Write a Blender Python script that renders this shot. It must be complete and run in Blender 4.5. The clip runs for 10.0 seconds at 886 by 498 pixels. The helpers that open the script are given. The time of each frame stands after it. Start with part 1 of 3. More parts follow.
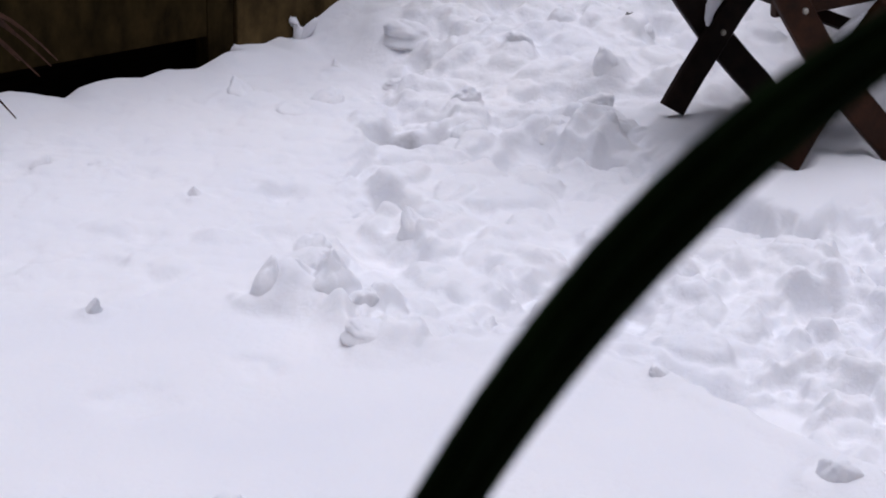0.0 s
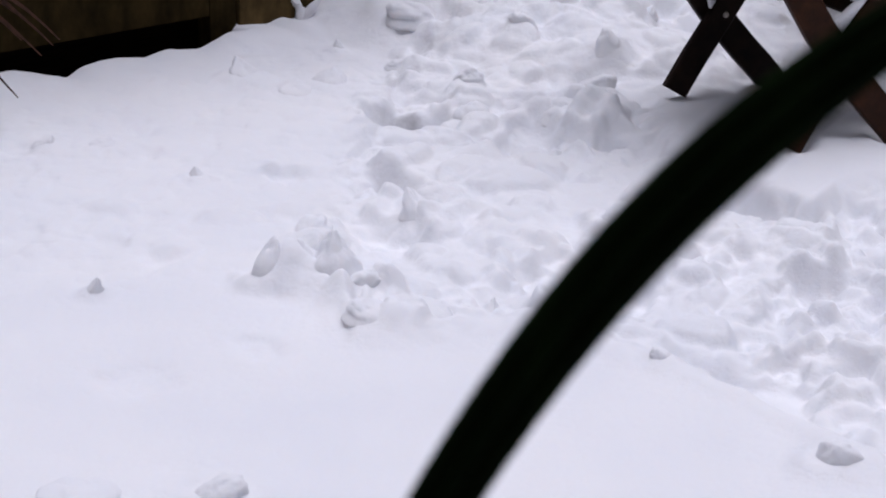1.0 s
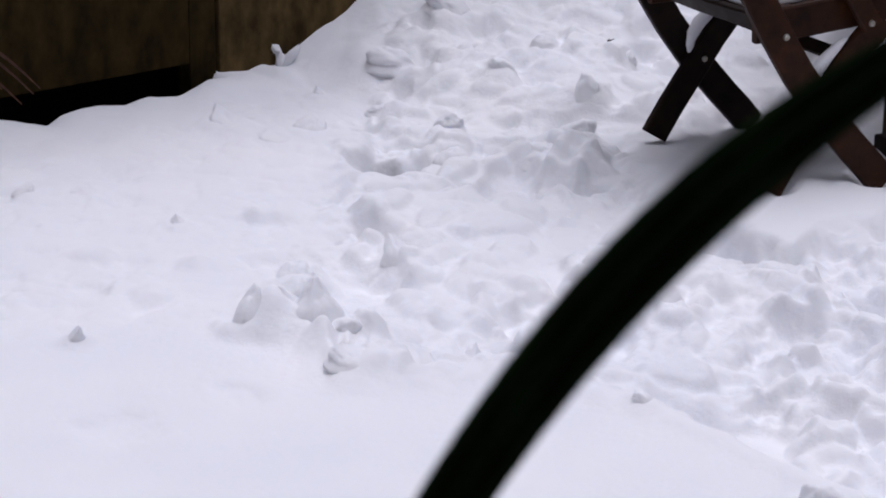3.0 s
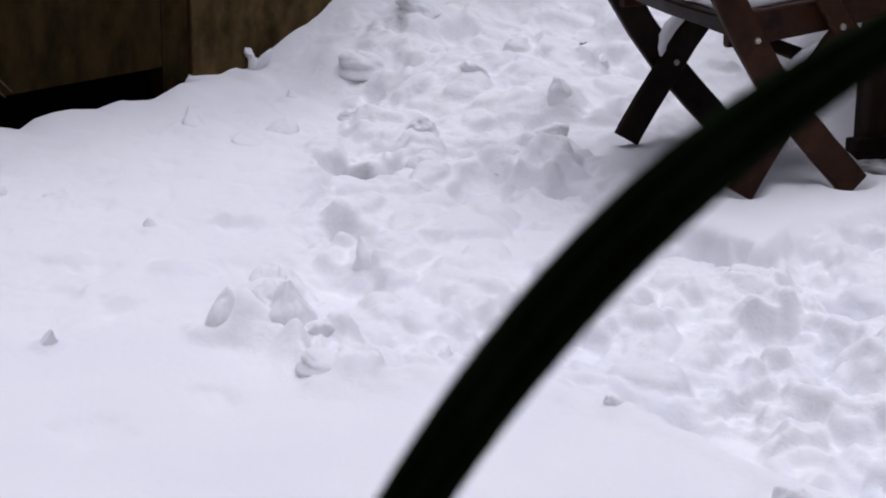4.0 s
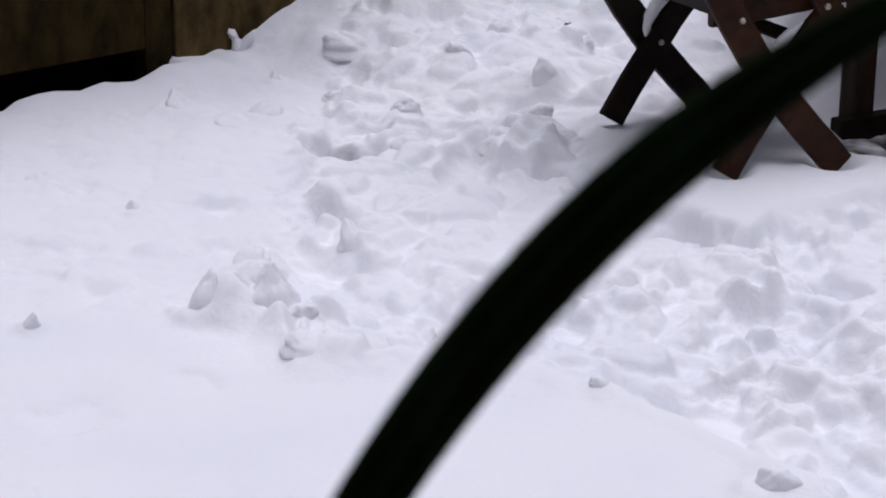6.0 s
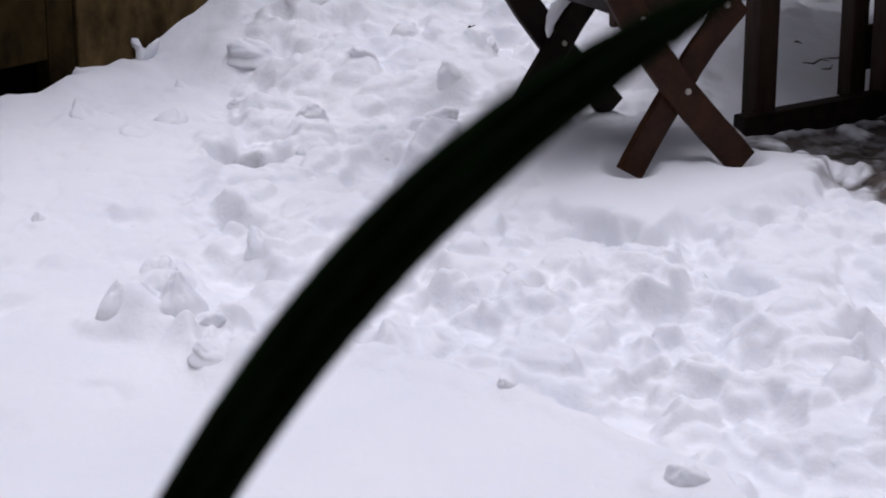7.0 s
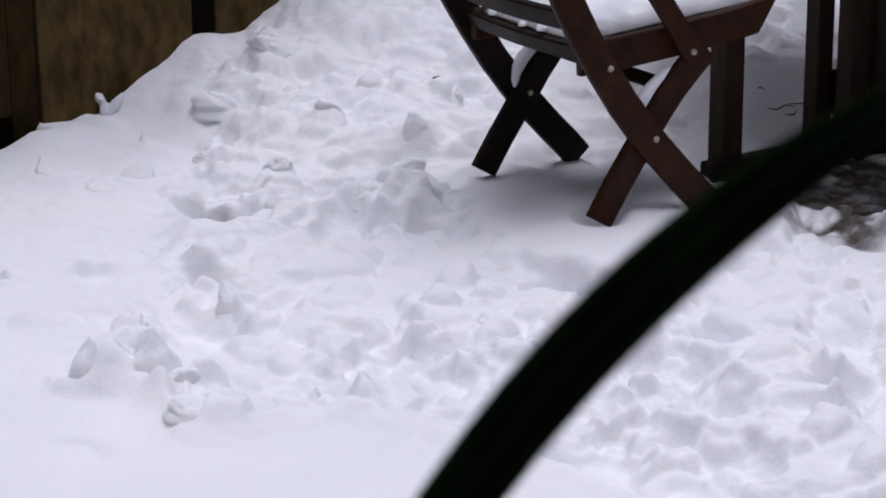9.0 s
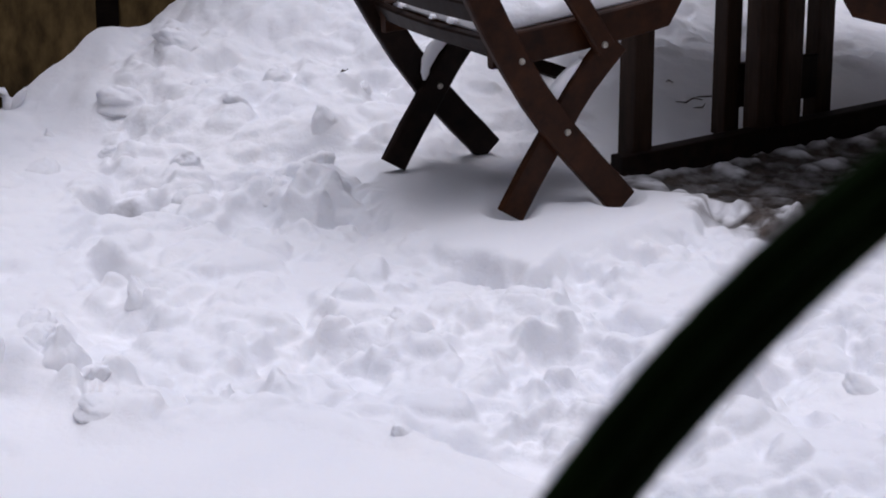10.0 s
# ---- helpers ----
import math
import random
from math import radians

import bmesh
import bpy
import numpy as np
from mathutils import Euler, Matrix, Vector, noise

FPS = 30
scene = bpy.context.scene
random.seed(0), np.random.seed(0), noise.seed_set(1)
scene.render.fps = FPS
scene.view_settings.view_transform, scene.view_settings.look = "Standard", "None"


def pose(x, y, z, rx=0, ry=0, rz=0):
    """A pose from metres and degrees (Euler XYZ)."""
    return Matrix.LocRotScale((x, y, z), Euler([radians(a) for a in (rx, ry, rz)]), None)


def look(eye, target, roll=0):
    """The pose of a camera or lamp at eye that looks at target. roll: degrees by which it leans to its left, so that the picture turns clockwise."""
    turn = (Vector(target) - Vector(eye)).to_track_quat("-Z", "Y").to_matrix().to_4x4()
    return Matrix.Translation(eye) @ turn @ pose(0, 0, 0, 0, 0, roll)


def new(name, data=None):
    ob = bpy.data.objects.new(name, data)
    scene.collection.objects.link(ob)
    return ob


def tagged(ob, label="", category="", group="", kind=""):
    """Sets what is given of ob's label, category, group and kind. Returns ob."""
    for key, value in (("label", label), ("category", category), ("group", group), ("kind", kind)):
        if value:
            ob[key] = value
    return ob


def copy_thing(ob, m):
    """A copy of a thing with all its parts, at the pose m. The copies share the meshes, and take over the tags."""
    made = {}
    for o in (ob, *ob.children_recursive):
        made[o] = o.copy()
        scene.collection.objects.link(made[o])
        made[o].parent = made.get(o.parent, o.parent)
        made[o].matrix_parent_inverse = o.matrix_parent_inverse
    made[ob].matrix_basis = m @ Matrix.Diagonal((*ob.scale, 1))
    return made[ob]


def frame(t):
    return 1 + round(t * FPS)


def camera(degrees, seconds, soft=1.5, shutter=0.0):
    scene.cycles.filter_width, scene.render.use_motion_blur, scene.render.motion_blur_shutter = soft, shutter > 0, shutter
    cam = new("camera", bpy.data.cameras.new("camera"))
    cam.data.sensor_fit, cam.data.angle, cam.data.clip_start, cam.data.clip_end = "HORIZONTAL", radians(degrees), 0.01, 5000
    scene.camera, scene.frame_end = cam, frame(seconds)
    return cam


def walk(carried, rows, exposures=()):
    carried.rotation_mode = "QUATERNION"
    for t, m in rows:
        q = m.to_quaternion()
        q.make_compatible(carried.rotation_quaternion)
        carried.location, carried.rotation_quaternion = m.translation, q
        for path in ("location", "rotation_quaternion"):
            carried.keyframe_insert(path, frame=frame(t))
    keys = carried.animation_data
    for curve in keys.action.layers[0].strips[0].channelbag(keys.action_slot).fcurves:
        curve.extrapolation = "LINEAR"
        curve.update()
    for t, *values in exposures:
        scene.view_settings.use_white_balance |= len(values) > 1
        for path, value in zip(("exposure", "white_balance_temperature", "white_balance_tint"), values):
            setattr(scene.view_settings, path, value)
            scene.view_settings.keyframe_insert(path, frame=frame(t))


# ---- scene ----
cam = camera(22.5, 10.0, soft=1.9)
cam.data.dof.use_dof = True
cam.data.dof.focus_distance = 4.8
cam.data.dof.aperture_fstop = 38.0

PATH = [
    (0.0, pose(0.0427, -0.0455, 1.4551) @ pose(0, 0, 0, 0, 0, 7.787) @ pose(0, 0, 0, 71.517, 0, 0) @ pose(0, 0, 0, 0, 0, 0.554)),
    (0.5, pose(0.0437, -0.0440, 1.4565) @ pose(0, 0, 0, 0, 0, 7.808) @ pose(0, 0, 0, 71.170, 0, 0) @ pose(0, 0, 0, 0, 0, 0.723)),
    (1.0, pose(0.0420, -0.0456, 1.4559) @ pose(0, 0, 0, 0, 0, 7.813) @ pose(0, 0, 0, 71.026, 0, 0) @ pose(0, 0, 0, 0, 0, 0.801)),
    (1.5, pose(0.0440, -0.0446, 1.4571) @ pose(0, 0, 0, 0, 0, 7.771) @ pose(0, 0, 0, 70.947, 0, 0) @ pose(0, 0, 0, 0, 0, 0.595)),
    (2.0, pose(0.0426, -0.0421, 1.4559) @ pose(0, 0, 0, 0, 0, 7.690) @ pose(0, 0, 0, 71.650, 0, 0) @ pose(0, 0, 0, 0, 0, 0.660)),
    (2.5, pose(0.0429, -0.0445, 1.4581) @ pose(0, 0, 0, 0, 0, 7.606) @ pose(0, 0, 0, 72.042, 0, 0) @ pose(0, 0, 0, 0, 0, 0.528)),
    (4.0, pose(0.0450, -0.0527, 1.4581) @ pose(0, 0, 0, 0, 0, 6.607) @ pose(0, 0, 0, 72.295, 0, 0) @ pose(0, 0, 0, 0, 0, 0.677)),
    (4.5, pose(0.0468, -0.0448, 1.4577) @ pose(0, 0, 0, 0, 0, 6.463) @ pose(0, 0, 0, 72.036, 0, 0) @ pose(0, 0, 0, 0, 0, 0.608)),
    (5.0, pose(0.0474, -0.0427, 1.4566) @ pose(0, 0, 0, 0, 0, 6.357) @ pose(0, 0, 0, 71.779, 0, 0) @ pose(0, 0, 0, 0, 0, 0.746)),
    (6.5, pose(0.0521, -0.0370, 1.4588) @ pose(0, 0, 0, 0, 0, 5.957) @ pose(0, 0, 0, 71.803, 0, 0) @ pose(0, 0, 0, 0, 0, 0.307)),
    (7.0, pose(0.0651, -0.0450, 1.4612) @ pose(0, 0, 0, 0, 0, 3.937) @ pose(0, 0, 0, 71.883, 0, 0) @ pose(0, 0, 0, 0, 0, -0.001)),
    (7.5, pose(0.0687, -0.0420, 1.4607) @ pose(0, 0, 0, 0, 0, 2.521) @ pose(0, 0, 0, 71.864, 0, 0) @ pose(0, 0, 0, 0, 0, 0.271)),
    (8.0, pose(0.0594, -0.0446, 1.4603) @ pose(0, 0, 0, 0, 0, 4.021) @ pose(0, 0, 0, 71.780, 0, 0) @ pose(0, 0, 0, 0, 0, 0.303)),
    (8.5, pose(0.0424, -0.0394, 1.4584) @ pose(0, 0, 0, 0, 0, 4.493) @ pose(0, 0, 0, 72.503, 0, 0) @ pose(0, 0, 0, 0, 0, 0.002)),
    (9.0, pose(0.0287, -0.0348, 1.4632) @ pose(0, 0, 0, 0, 0, 2.713) @ pose(0, 0, 0, 73.130, 0, 0) @ pose(0, 0, 0, 0, 0, -0.503)),
    (9.5, pose(0.0162, -0.0094, 1.4545) @ pose(0, 0, 0, 0, 0, 0.747) @ pose(0, 0, 0, 73.266, 0, 0) @ pose(0, 0, 0, 0, 0, -0.558)),
    (10.0, pose(-0.0004, 0.0000, 1.4500) @ pose(0, 0, 0, 0, 0, 0.000) @ pose(0, 0, 0, 73.000, 0, 0) @ pose(0, 0, 0, 0, 0, 0.000)),
]
walk(cam, PATH, exposures=[(0.0, 0.24, 5950, 19), (10.0, 0.24, 5950, 19)])

# ---- world and light: an overcast winter sky ----
world = bpy.data.worlds.new("winter_sky")
scene.world = world
world.use_nodes = True
wn, wl = world.node_tree.nodes, world.node_tree.links
sky = wn.new("ShaderNodeTexSky")
sky.sky_type = "NISHITA"
sky.sun_disc = False
sky.sun_elevation = radians(85)
sky.sun_rotation = radians(22)
sky.dust_density = 4.0
sky.air_density = 1.0
grey = wn.new("ShaderNodeHueSaturation")
grey.inputs["Saturation"].default_value = 0.26
wl.new(sky.outputs[0], grey.inputs["Color"])
wl.new(grey.outputs[0], wn["Background"].inputs[0])
wn["Background"].inputs[1].default_value = 0.058

sun_data = bpy.data.lights.new("sun", "SUN")
sun_data.energy = 1.32
sun_data.angle = radians(60)
sun_data.color = (1.0, 0.98, 0.96)
sun = new("sun", sun_data)
sun.matrix_world = look((0.6, 1.5, 20), (0, 0, 0))


# ---- materials ----
def material(name):
    m = bpy.data.materials.new(name)
    m.use_nodes = True
    nt = m.node_tree
    return m, nt.nodes, nt.links, nt.nodes["Principled BSDF"]


def noise_node(n, l, scale, detail=6.0, rough=0.55, stretch=None, space="Object"):
    tc = n.new("ShaderNodeTexCoord")
    mp = n.new("ShaderNodeMapping")
    if stretch:
        mp.inputs["Scale"].default_value = stretch
    l.new(tc.outputs[space], mp.inputs["Vector"])
    t = n.new("ShaderNodeTexNoise")
    t.inputs["Scale"].default_value = scale
    t.inputs["Detail"].default_value = detail
    t.inputs["Roughness"].default_value = rough
    l.new(mp.outputs[0], t.inputs["Vector"])
    return t


def ramp_node(n, l, src, stops):
    r = n.new("ShaderNodeValToRGB")
    e = r.color_ramp.elements
    while len(e) < len(stops):
        e.new(0.5)
    for el, (p, c) in zip(e, stops):
        el.position = p
        el.color = (*c, 1.0)
    l.new(src, r.inputs["Fac"])
    return r


def bump_node(n, l, b, sources):
    last = None
    for src, strength, dist in sources:
        bp = n.new("ShaderNodeBump")
        bp.inputs["Strength"].default_value = strength
        bp.inputs["Distance"].default_value = dist
        l.new(src, bp.inputs["Height"])
        if last:
            l.new(last.outputs[0], bp.inputs["Normal"])
        last = bp
    l.new(last.outputs[0], b.inputs["Normal"])


def snow_material(name="snow", soil=False):
    m, n, l, b = material(name)
    big = noise_node(n, l, 2.2, 3.0, space="Object")
    fine = noise_node(n, l, 55.0, 8.0, 0.62)
    grain = noise_node(n, l, 420.0, 3.0, 0.6)
    col = ramp_node(n, l, big.outputs["Fac"], [(0.3, (0.83, 0.84, 0.88)), (0.7, (0.88, 0.88, 0.90))])
    out = col.outputs["Color"]
    b.inputs["Roughness"].default_value = 0.75
    b.inputs["Specular IOR Level"].default_value = 0.25
    b.inputs["Subsurface Weight"].default_value = 0.2
    b.inputs["Subsurface Radius"].default_value = (0.028, 0.032, 0.036)
    b.inputs["Subsurface Scale"].default_value = 0.6
    if soil:
        at = n.new("ShaderNodeAttribute")
        at.attribute_name = "soil"
        sn = noise_node(n, l, 26.0, 7.0, 0.7)
        dirt = ramp_node(n, l, sn.outputs["Fac"], [(0.3, (0.020, 0.016, 0.013)), (0.7, (0.12, 0.095, 0.08))])
        edge = noise_node(n, l, 15.0, 6.0, 0.6)
        ad = n.new("ShaderNodeMath")
        ad.operation = "MULTIPLY_ADD"
        ad.inputs[1].default_value = 0.7
        ad.inputs[2].default_value = -0.35
        l.new(edge.outputs["Fac"], ad.inputs[0])
        sm = n.new("ShaderNodeMath")
        sm.operation = "ADD"
        l.new(ad.outputs[0], sm.inputs[0])
        l.new(at.outputs["Fac"], sm.inputs[1])
        st = n.new("ShaderNodeMapRange")
        st.inputs["From Min"].default_value = 0.28
        st.inputs["From Max"].default_value = 0.92
        l.new(sm.outputs[0], st.inputs["Value"])
        mx = n.new("ShaderNodeMix")
        mx.data_type = "RGBA"
        l.new(st.outputs[0], mx.inputs["Factor"])
        l.new(out, mx.inputs["A"])
        l.new(dirt.outputs["Color"], mx.inputs["B"])
        out = mx.outputs["Result"]
        inv = n.new("ShaderNodeMath")
        inv.operation = "MULTIPLY_ADD"
        inv.inputs[1].default_value = -0.2
        inv.inputs[2].default_value = 0.2
        l.new(st.outputs[0], inv.inputs[0])
        l.new(inv.outputs[0], b.inputs["Subsurface Weight"])
    l.new(out, b.inputs["Base Color"])
    bumps = [(fine.outputs["Fac"], 0.4, 0.008), (grain.outputs["Fac"], 0.35, 0.0015)]
    if soil:
        tr = n.new("ShaderNodeAttribute")
        tr.attribute_name = "trodden"
        dent = noise_node(n, l, 17.0, 4.0, 0.5)
        mu = n.new("ShaderNodeMath")
        mu.operation = "MULTIPLY"
        l.new(dent.outputs["Fac"], mu.inputs[0])
        l.new(tr.outputs["Fac"], mu.inputs[1])
        bumps.insert(0, (mu.outputs[0], 0.5, 0.014))
        tc = n.new("ShaderNodeTexCoord")
        wob = noise_node(n, l, 30.0, 3.0)
        mv = n.new("ShaderNodeMix")
        mv.data_type = "RGBA"
        mv.inputs["Factor"].default_value = 0.05
        l.new(tc.outputs["Object"], mv.inputs["A"])
        l.new(wob.outputs["Color"], mv.inputs["B"])
        crumb = n.new("ShaderNodeTexVoronoi")
        crumb.inputs["Scale"].default_value = 42.0
        crumb.inputs["Detail"].default_value = 2.0
        l.new(mv.outputs["Result"], crumb.inputs["Vector"])
        mc = n.new("ShaderNodeMath")
        mc.operation = "MULTIPLY"
        l.new(crumb.outputs["Distance"], mc.inputs[0])
        l.new(tr.outputs["Fac"], mc.inputs[1])
        bumps.insert(1, (mc.outputs[0], -0.55, 0.010))
    bump_node(n, l, b, bumps)
    return m


def wood_material(name, dark, light, rough=0.45, axis=(1.0, 14.0, 14.0), blotch=None, spec=0.15):
    m, n, l, b = material(name)
    grain = noise_node(n, l, 9.0, 8.0, 0.6, axis)
    wear = noise_node(n, l, 6.0, 5.0, 0.6)
    col = ramp_node(n, l, grain.outputs["Fac"], [(0.3, dark), (0.72, light)])
    mx = n.new("ShaderNodeMix")
    mx.data_type = "RGBA"
    wr = ramp_node(n, l, wear.outputs["Fac"], [(0.45, (0, 0, 0)), (0.75, (0.55, 0.55, 0.55))])
    l.new(wr.outputs["Color"], mx.inputs["Factor"])
    l.new(col.outputs["Color"], mx.inputs["A"])
    mx.inputs["B"].default_value = (*(blotch or [c * 0.5 for c in dark]), 1.0)
    l.new(mx.outputs["Result"], b.inputs["Base Color"])
    rr = n.new("ShaderNodeMapRange")
    rr.inputs["To Min"].default_value = rough - 0.12
    rr.inputs["To Max"].default_value = rough + 0.2
    l.new(wear.outputs["Fac"], rr.inputs["Value"])
    l.new(rr.outputs[0], b.inputs["Roughness"])
    b.inputs["Specular IOR Level"].default_value = spec
    bump_node(n, l, b, [(grain.outputs["Fac"], 0.3, 0.002), (wear.outputs["Fac"], 0.15, 0.004)])
    return m


SNOW = snow_material("packed_snow")
GROUND = snow_material("snow_and_soil", soil=True)
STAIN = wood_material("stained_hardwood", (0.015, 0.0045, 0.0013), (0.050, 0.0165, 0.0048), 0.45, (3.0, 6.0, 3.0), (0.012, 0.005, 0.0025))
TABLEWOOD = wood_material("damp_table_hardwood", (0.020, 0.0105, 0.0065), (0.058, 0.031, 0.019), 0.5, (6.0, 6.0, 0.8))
# darker hardwood: wet on the foot rail, shade on the chair's far side
DARKWOOD = wood_material("wet_shaded_hardwood", (0.006, 0.003, 0.002), (0.022, 0.011, 0.007), 0.5, (3.0, 6.0, 3.0))
FENCE = wood_material("mossy_fence_board", (0.012, 0.008, 0.0028), (0.046, 0.030, 0.010), 0.85, (2.0, 2.5, 1.1), (0.008, 0.006, 0.0025), 0.05)
FENCEBROWN = wood_material("light_brown_fence_board", (0.034, 0.022, 0.009), (0.130, 0.086, 0.034), 0.85, (2.0, 2.5, 1.1), (0.018, 0.012, 0.005), 0.05)
FENCEDARK = wood_material("black_fence_board", (0.003, 0.002, 0.0015), (0.009, 0.006, 0.004), 0.9, spec=0.03)


def metal_material():
    m, n, l, b = material("zinc_bolt")
    s = noise_node(n, l, 90.0, 4.0)
    c = ramp_node(n, l, s.outputs["Fac"], [(0.35, (0.32, 0.28, 0.22)), (0.7, (0.62, 0.60, 0.55))])
    l.new(c.outputs["Color"], b.inputs["Base Color"])
    b.inputs["Metallic"].default_value = 0.85
    b.inputs["Roughness"].default_value = 0.42
    return m


def leaf_material(name, dark, light, rough=0.5, spec=0.3):
    m, n, l, b = material(name)
    v = noise_node(n, l, 60.0, 5.0, 0.55, (1.0, 1.0, 0.15))
    c = ramp_node(n, l, v.outputs["Fac"], [(0.3, dark), (0.75, light)])
    l.new(c.outputs["Color"], b.inputs["Base Color"])
    b.inputs["Roughness"].default_value = rough
    b.inputs["Specular IOR Level"].default_value = spec
    bump_node(n, l, b, [(v.outputs["Fac"], 0.2, 0.0006)])
    return m


METAL = metal_material()
LEAF = leaf_material("dark_green_leaf", (0.0012, 0.0028, 0.001), (0.005, 0.012, 0.003), 0.65, 0.02)
STRAW = leaf_material("dead_brown_leaf", (0.035, 0.014, 0.008), (0.10, 0.042, 0.022), 0.7)
TWIG = leaf_material("dark_twig", (0.012, 0.008, 0.006), (0.05, 0.035, 0.025), 0.8)


# ---- mesh helpers ----
def part(name, bm, mat, parent=None, label="", smooth=False):
    me = bpy.data.meshes.new(name)
    if smooth:
        for fc in bm.faces:
            fc.smooth = True
    bm.to_mesh(me)
    bm.free()
    me.materials.append(mat)
    ob = new(name, me)
    if parent is not None:
        ob.parent = parent
    if label:
        ob["label"] = label
    return ob


def empty(name, m=None):
    ob = new(name)
    ob.empty_display_size = 0.1
    if m is not None:
        ob.matrix_basis = m
    return ob


def bar(bm, p0, p1, wide, thick, side, bevel=0.004, taper=1.0):
    """A bevelled bar from p0 to p1; thick along side, wide across it."""
    p0, p1 = Vector(p0), Vector(p1)
    x = (p1 - p0).normalized()
    y = Vector(side)
    y = (y - x * y.dot(x)).normalized()
    z = x.cross(y)
    length = (p1 - p0).length
    m = Matrix((x, y, z)).transposed().to_4x4()
    m.translation = (p0 + p1) / 2
    got = bmesh.ops.create_cube(bm, size=1.0)["verts"]
    for v in got:
        k = taper if v.co.x > 0 else 1.0
        v.co = m @ Vector((v.co.x * length, v.co.y * thick, v.co.z * wide * k))
    if bevel:
        es = list({e for v in got for e in v.link_edges})
        bmesh.ops.bevel(bm, geom=es, offset=bevel, segments=2, affect="EDGES", profile=0.6)
    return bm


def curved_bar(pts, wide, thick, side, bevel=0.004):
    """A bar that follows a line of points, thick along side."""
    bm = bmesh.new()
    side = Vector(side).normalized()
    pts = [Vector(p) for p in pts]
    rings = []
    for i, p in enumerate(pts):
        d = (pts[min(i + 1, len(pts) - 1)] - pts[max(i - 1, 0)]).normalized()
        u = d.cross(side).normalized()
        c = bevel
        ring = []
        for a, s in ((-1, -1), (-1, 1), (1, 1), (1, -1)):
            # two verts a corner give the rounded arris
            ring += [(a * (wide / 2 - c), s * thick / 2), (a * wide / 2, s * (thick / 2 - c))]
        ring.sort(key=lambda q: math.atan2(q[1] / thick, q[0] / wide))
        rings.append([bm.verts.new(p + u * q[0] + side * q[1]) for q in ring])
    for r0, r1 in zip(rings, rings[1:]):
        for k in range(8):
            bm.faces.new((r0[k], r0[(k + 1) % 8], r1[(k + 1) % 8], r1[k]))
    bm.faces.new(rings[0][::-1])
    bm.faces.new(rings[-1])
    bmesh.ops.recalc_face_normals(bm, faces=bm.faces)
    return bm


def disc(center, axis, radius, depth, seg=14):
    bm = bmesh.new()
    q = Vector(axis).to_track_quat("Z", "Y").to_matrix().to_4x4()
    q.translation = Vector(center)
    bmesh.ops.create_cone(bm, cap_ends=True, segments=seg, radius1=radius, radius2=radius * 0.8, depth=depth, matrix=q)
    return bm


def tube(bm, pts, radii, seg=8):
    pts = [Vector(p) for p in pts]
    rings = []
    for i, p in enumerate(pts):
        d = (pts[min(i + 1, len(pts) - 1)] - pts[max(i - 1, 0)]).normalized()
        u = d.cross(Vector((0.3, 0.2, 0.93))).normalized()
        v = d.cross(u)
        rings.append([bm.verts.new(p + (u * math.cos(6.2832 * k / seg) + v * math.sin(6.2832 * k / seg)) * radii[i]) for k in range(seg)])
    for r0, r1 in zip(rings, rings[1:]):
        for k in range(seg):
            bm.faces.new((r0[k], r0[(k + 1) % seg], r1[(k + 1) % seg], r1[k]))
    bm.faces.new(rings[0][::-1])
    bm.faces.new(rings[-1])
    return bm


def snow_heap(bm, m, sx, sy, sz, seed, cuts=3, rough=0.22):
    """A rounded lump of snow with an uneven skin and a flat underside."""
    got = bmesh.ops.create_icosphere(bm, subdivisions=cuts, radius=1.0)["verts"]
    for v in got:
        c = v.co.copy()
        k = 1 + rough * noise.noise(c * 1.6 + Vector((seed, 0, 0))) + 0.4 * rough * noise.noise(c * 4.5 + Vector((0, seed, 0)))
        c *= k
        if c.z < -0.25:
            c.z = -0.25
        v.co = m @ Vector((c.x * sx, c.y * sy, c.z * sz))
    return bm


# ---- ground: one sheet of trodden snow ----
def lattice(ix, iy, seed):
    h = (ix.astype(np.int64) * 374761393 + iy.astype(np.int64) * 668265263 + seed * 974634777) & 0xFFFFFFFF
    h = ((h ^ (h >> 13)) * 1274126177) & 0xFFFFFFFF
    return ((h ^ (h >> 16)) & 0xFFFF) / 65535.0


def value_noise(x, y, seed):
    ix, iy = np.floor(x), np.floor(y)
    fx, fy = x - ix, y - iy
    fx = fx * fx * fx * (fx * (fx * 6 - 15) + 10)
    fy = fy * fy * fy * (fy * (fy * 6 - 15) + 10)
    a, b = lattice(ix, iy, seed), lattice(ix + 1, iy, seed)
    c, d = lattice(ix, iy + 1, seed), lattice(ix + 1, iy + 1, seed)
    return (a + (b - a) * fx) * (1 - fy) + (c + (d - c) * fx) * fy - 0.5


def fbm(x, y, scale, octaves, seed, gain=0.5):
    out, amp = 0.0, 1.0
    for k in range(octaves):
        out = out + amp * value_noise(x * scale + 3.7 * k, y * scale - 1.9 * k, seed + k)
        scale, amp = scale * 2.03, amp * gain
    return out


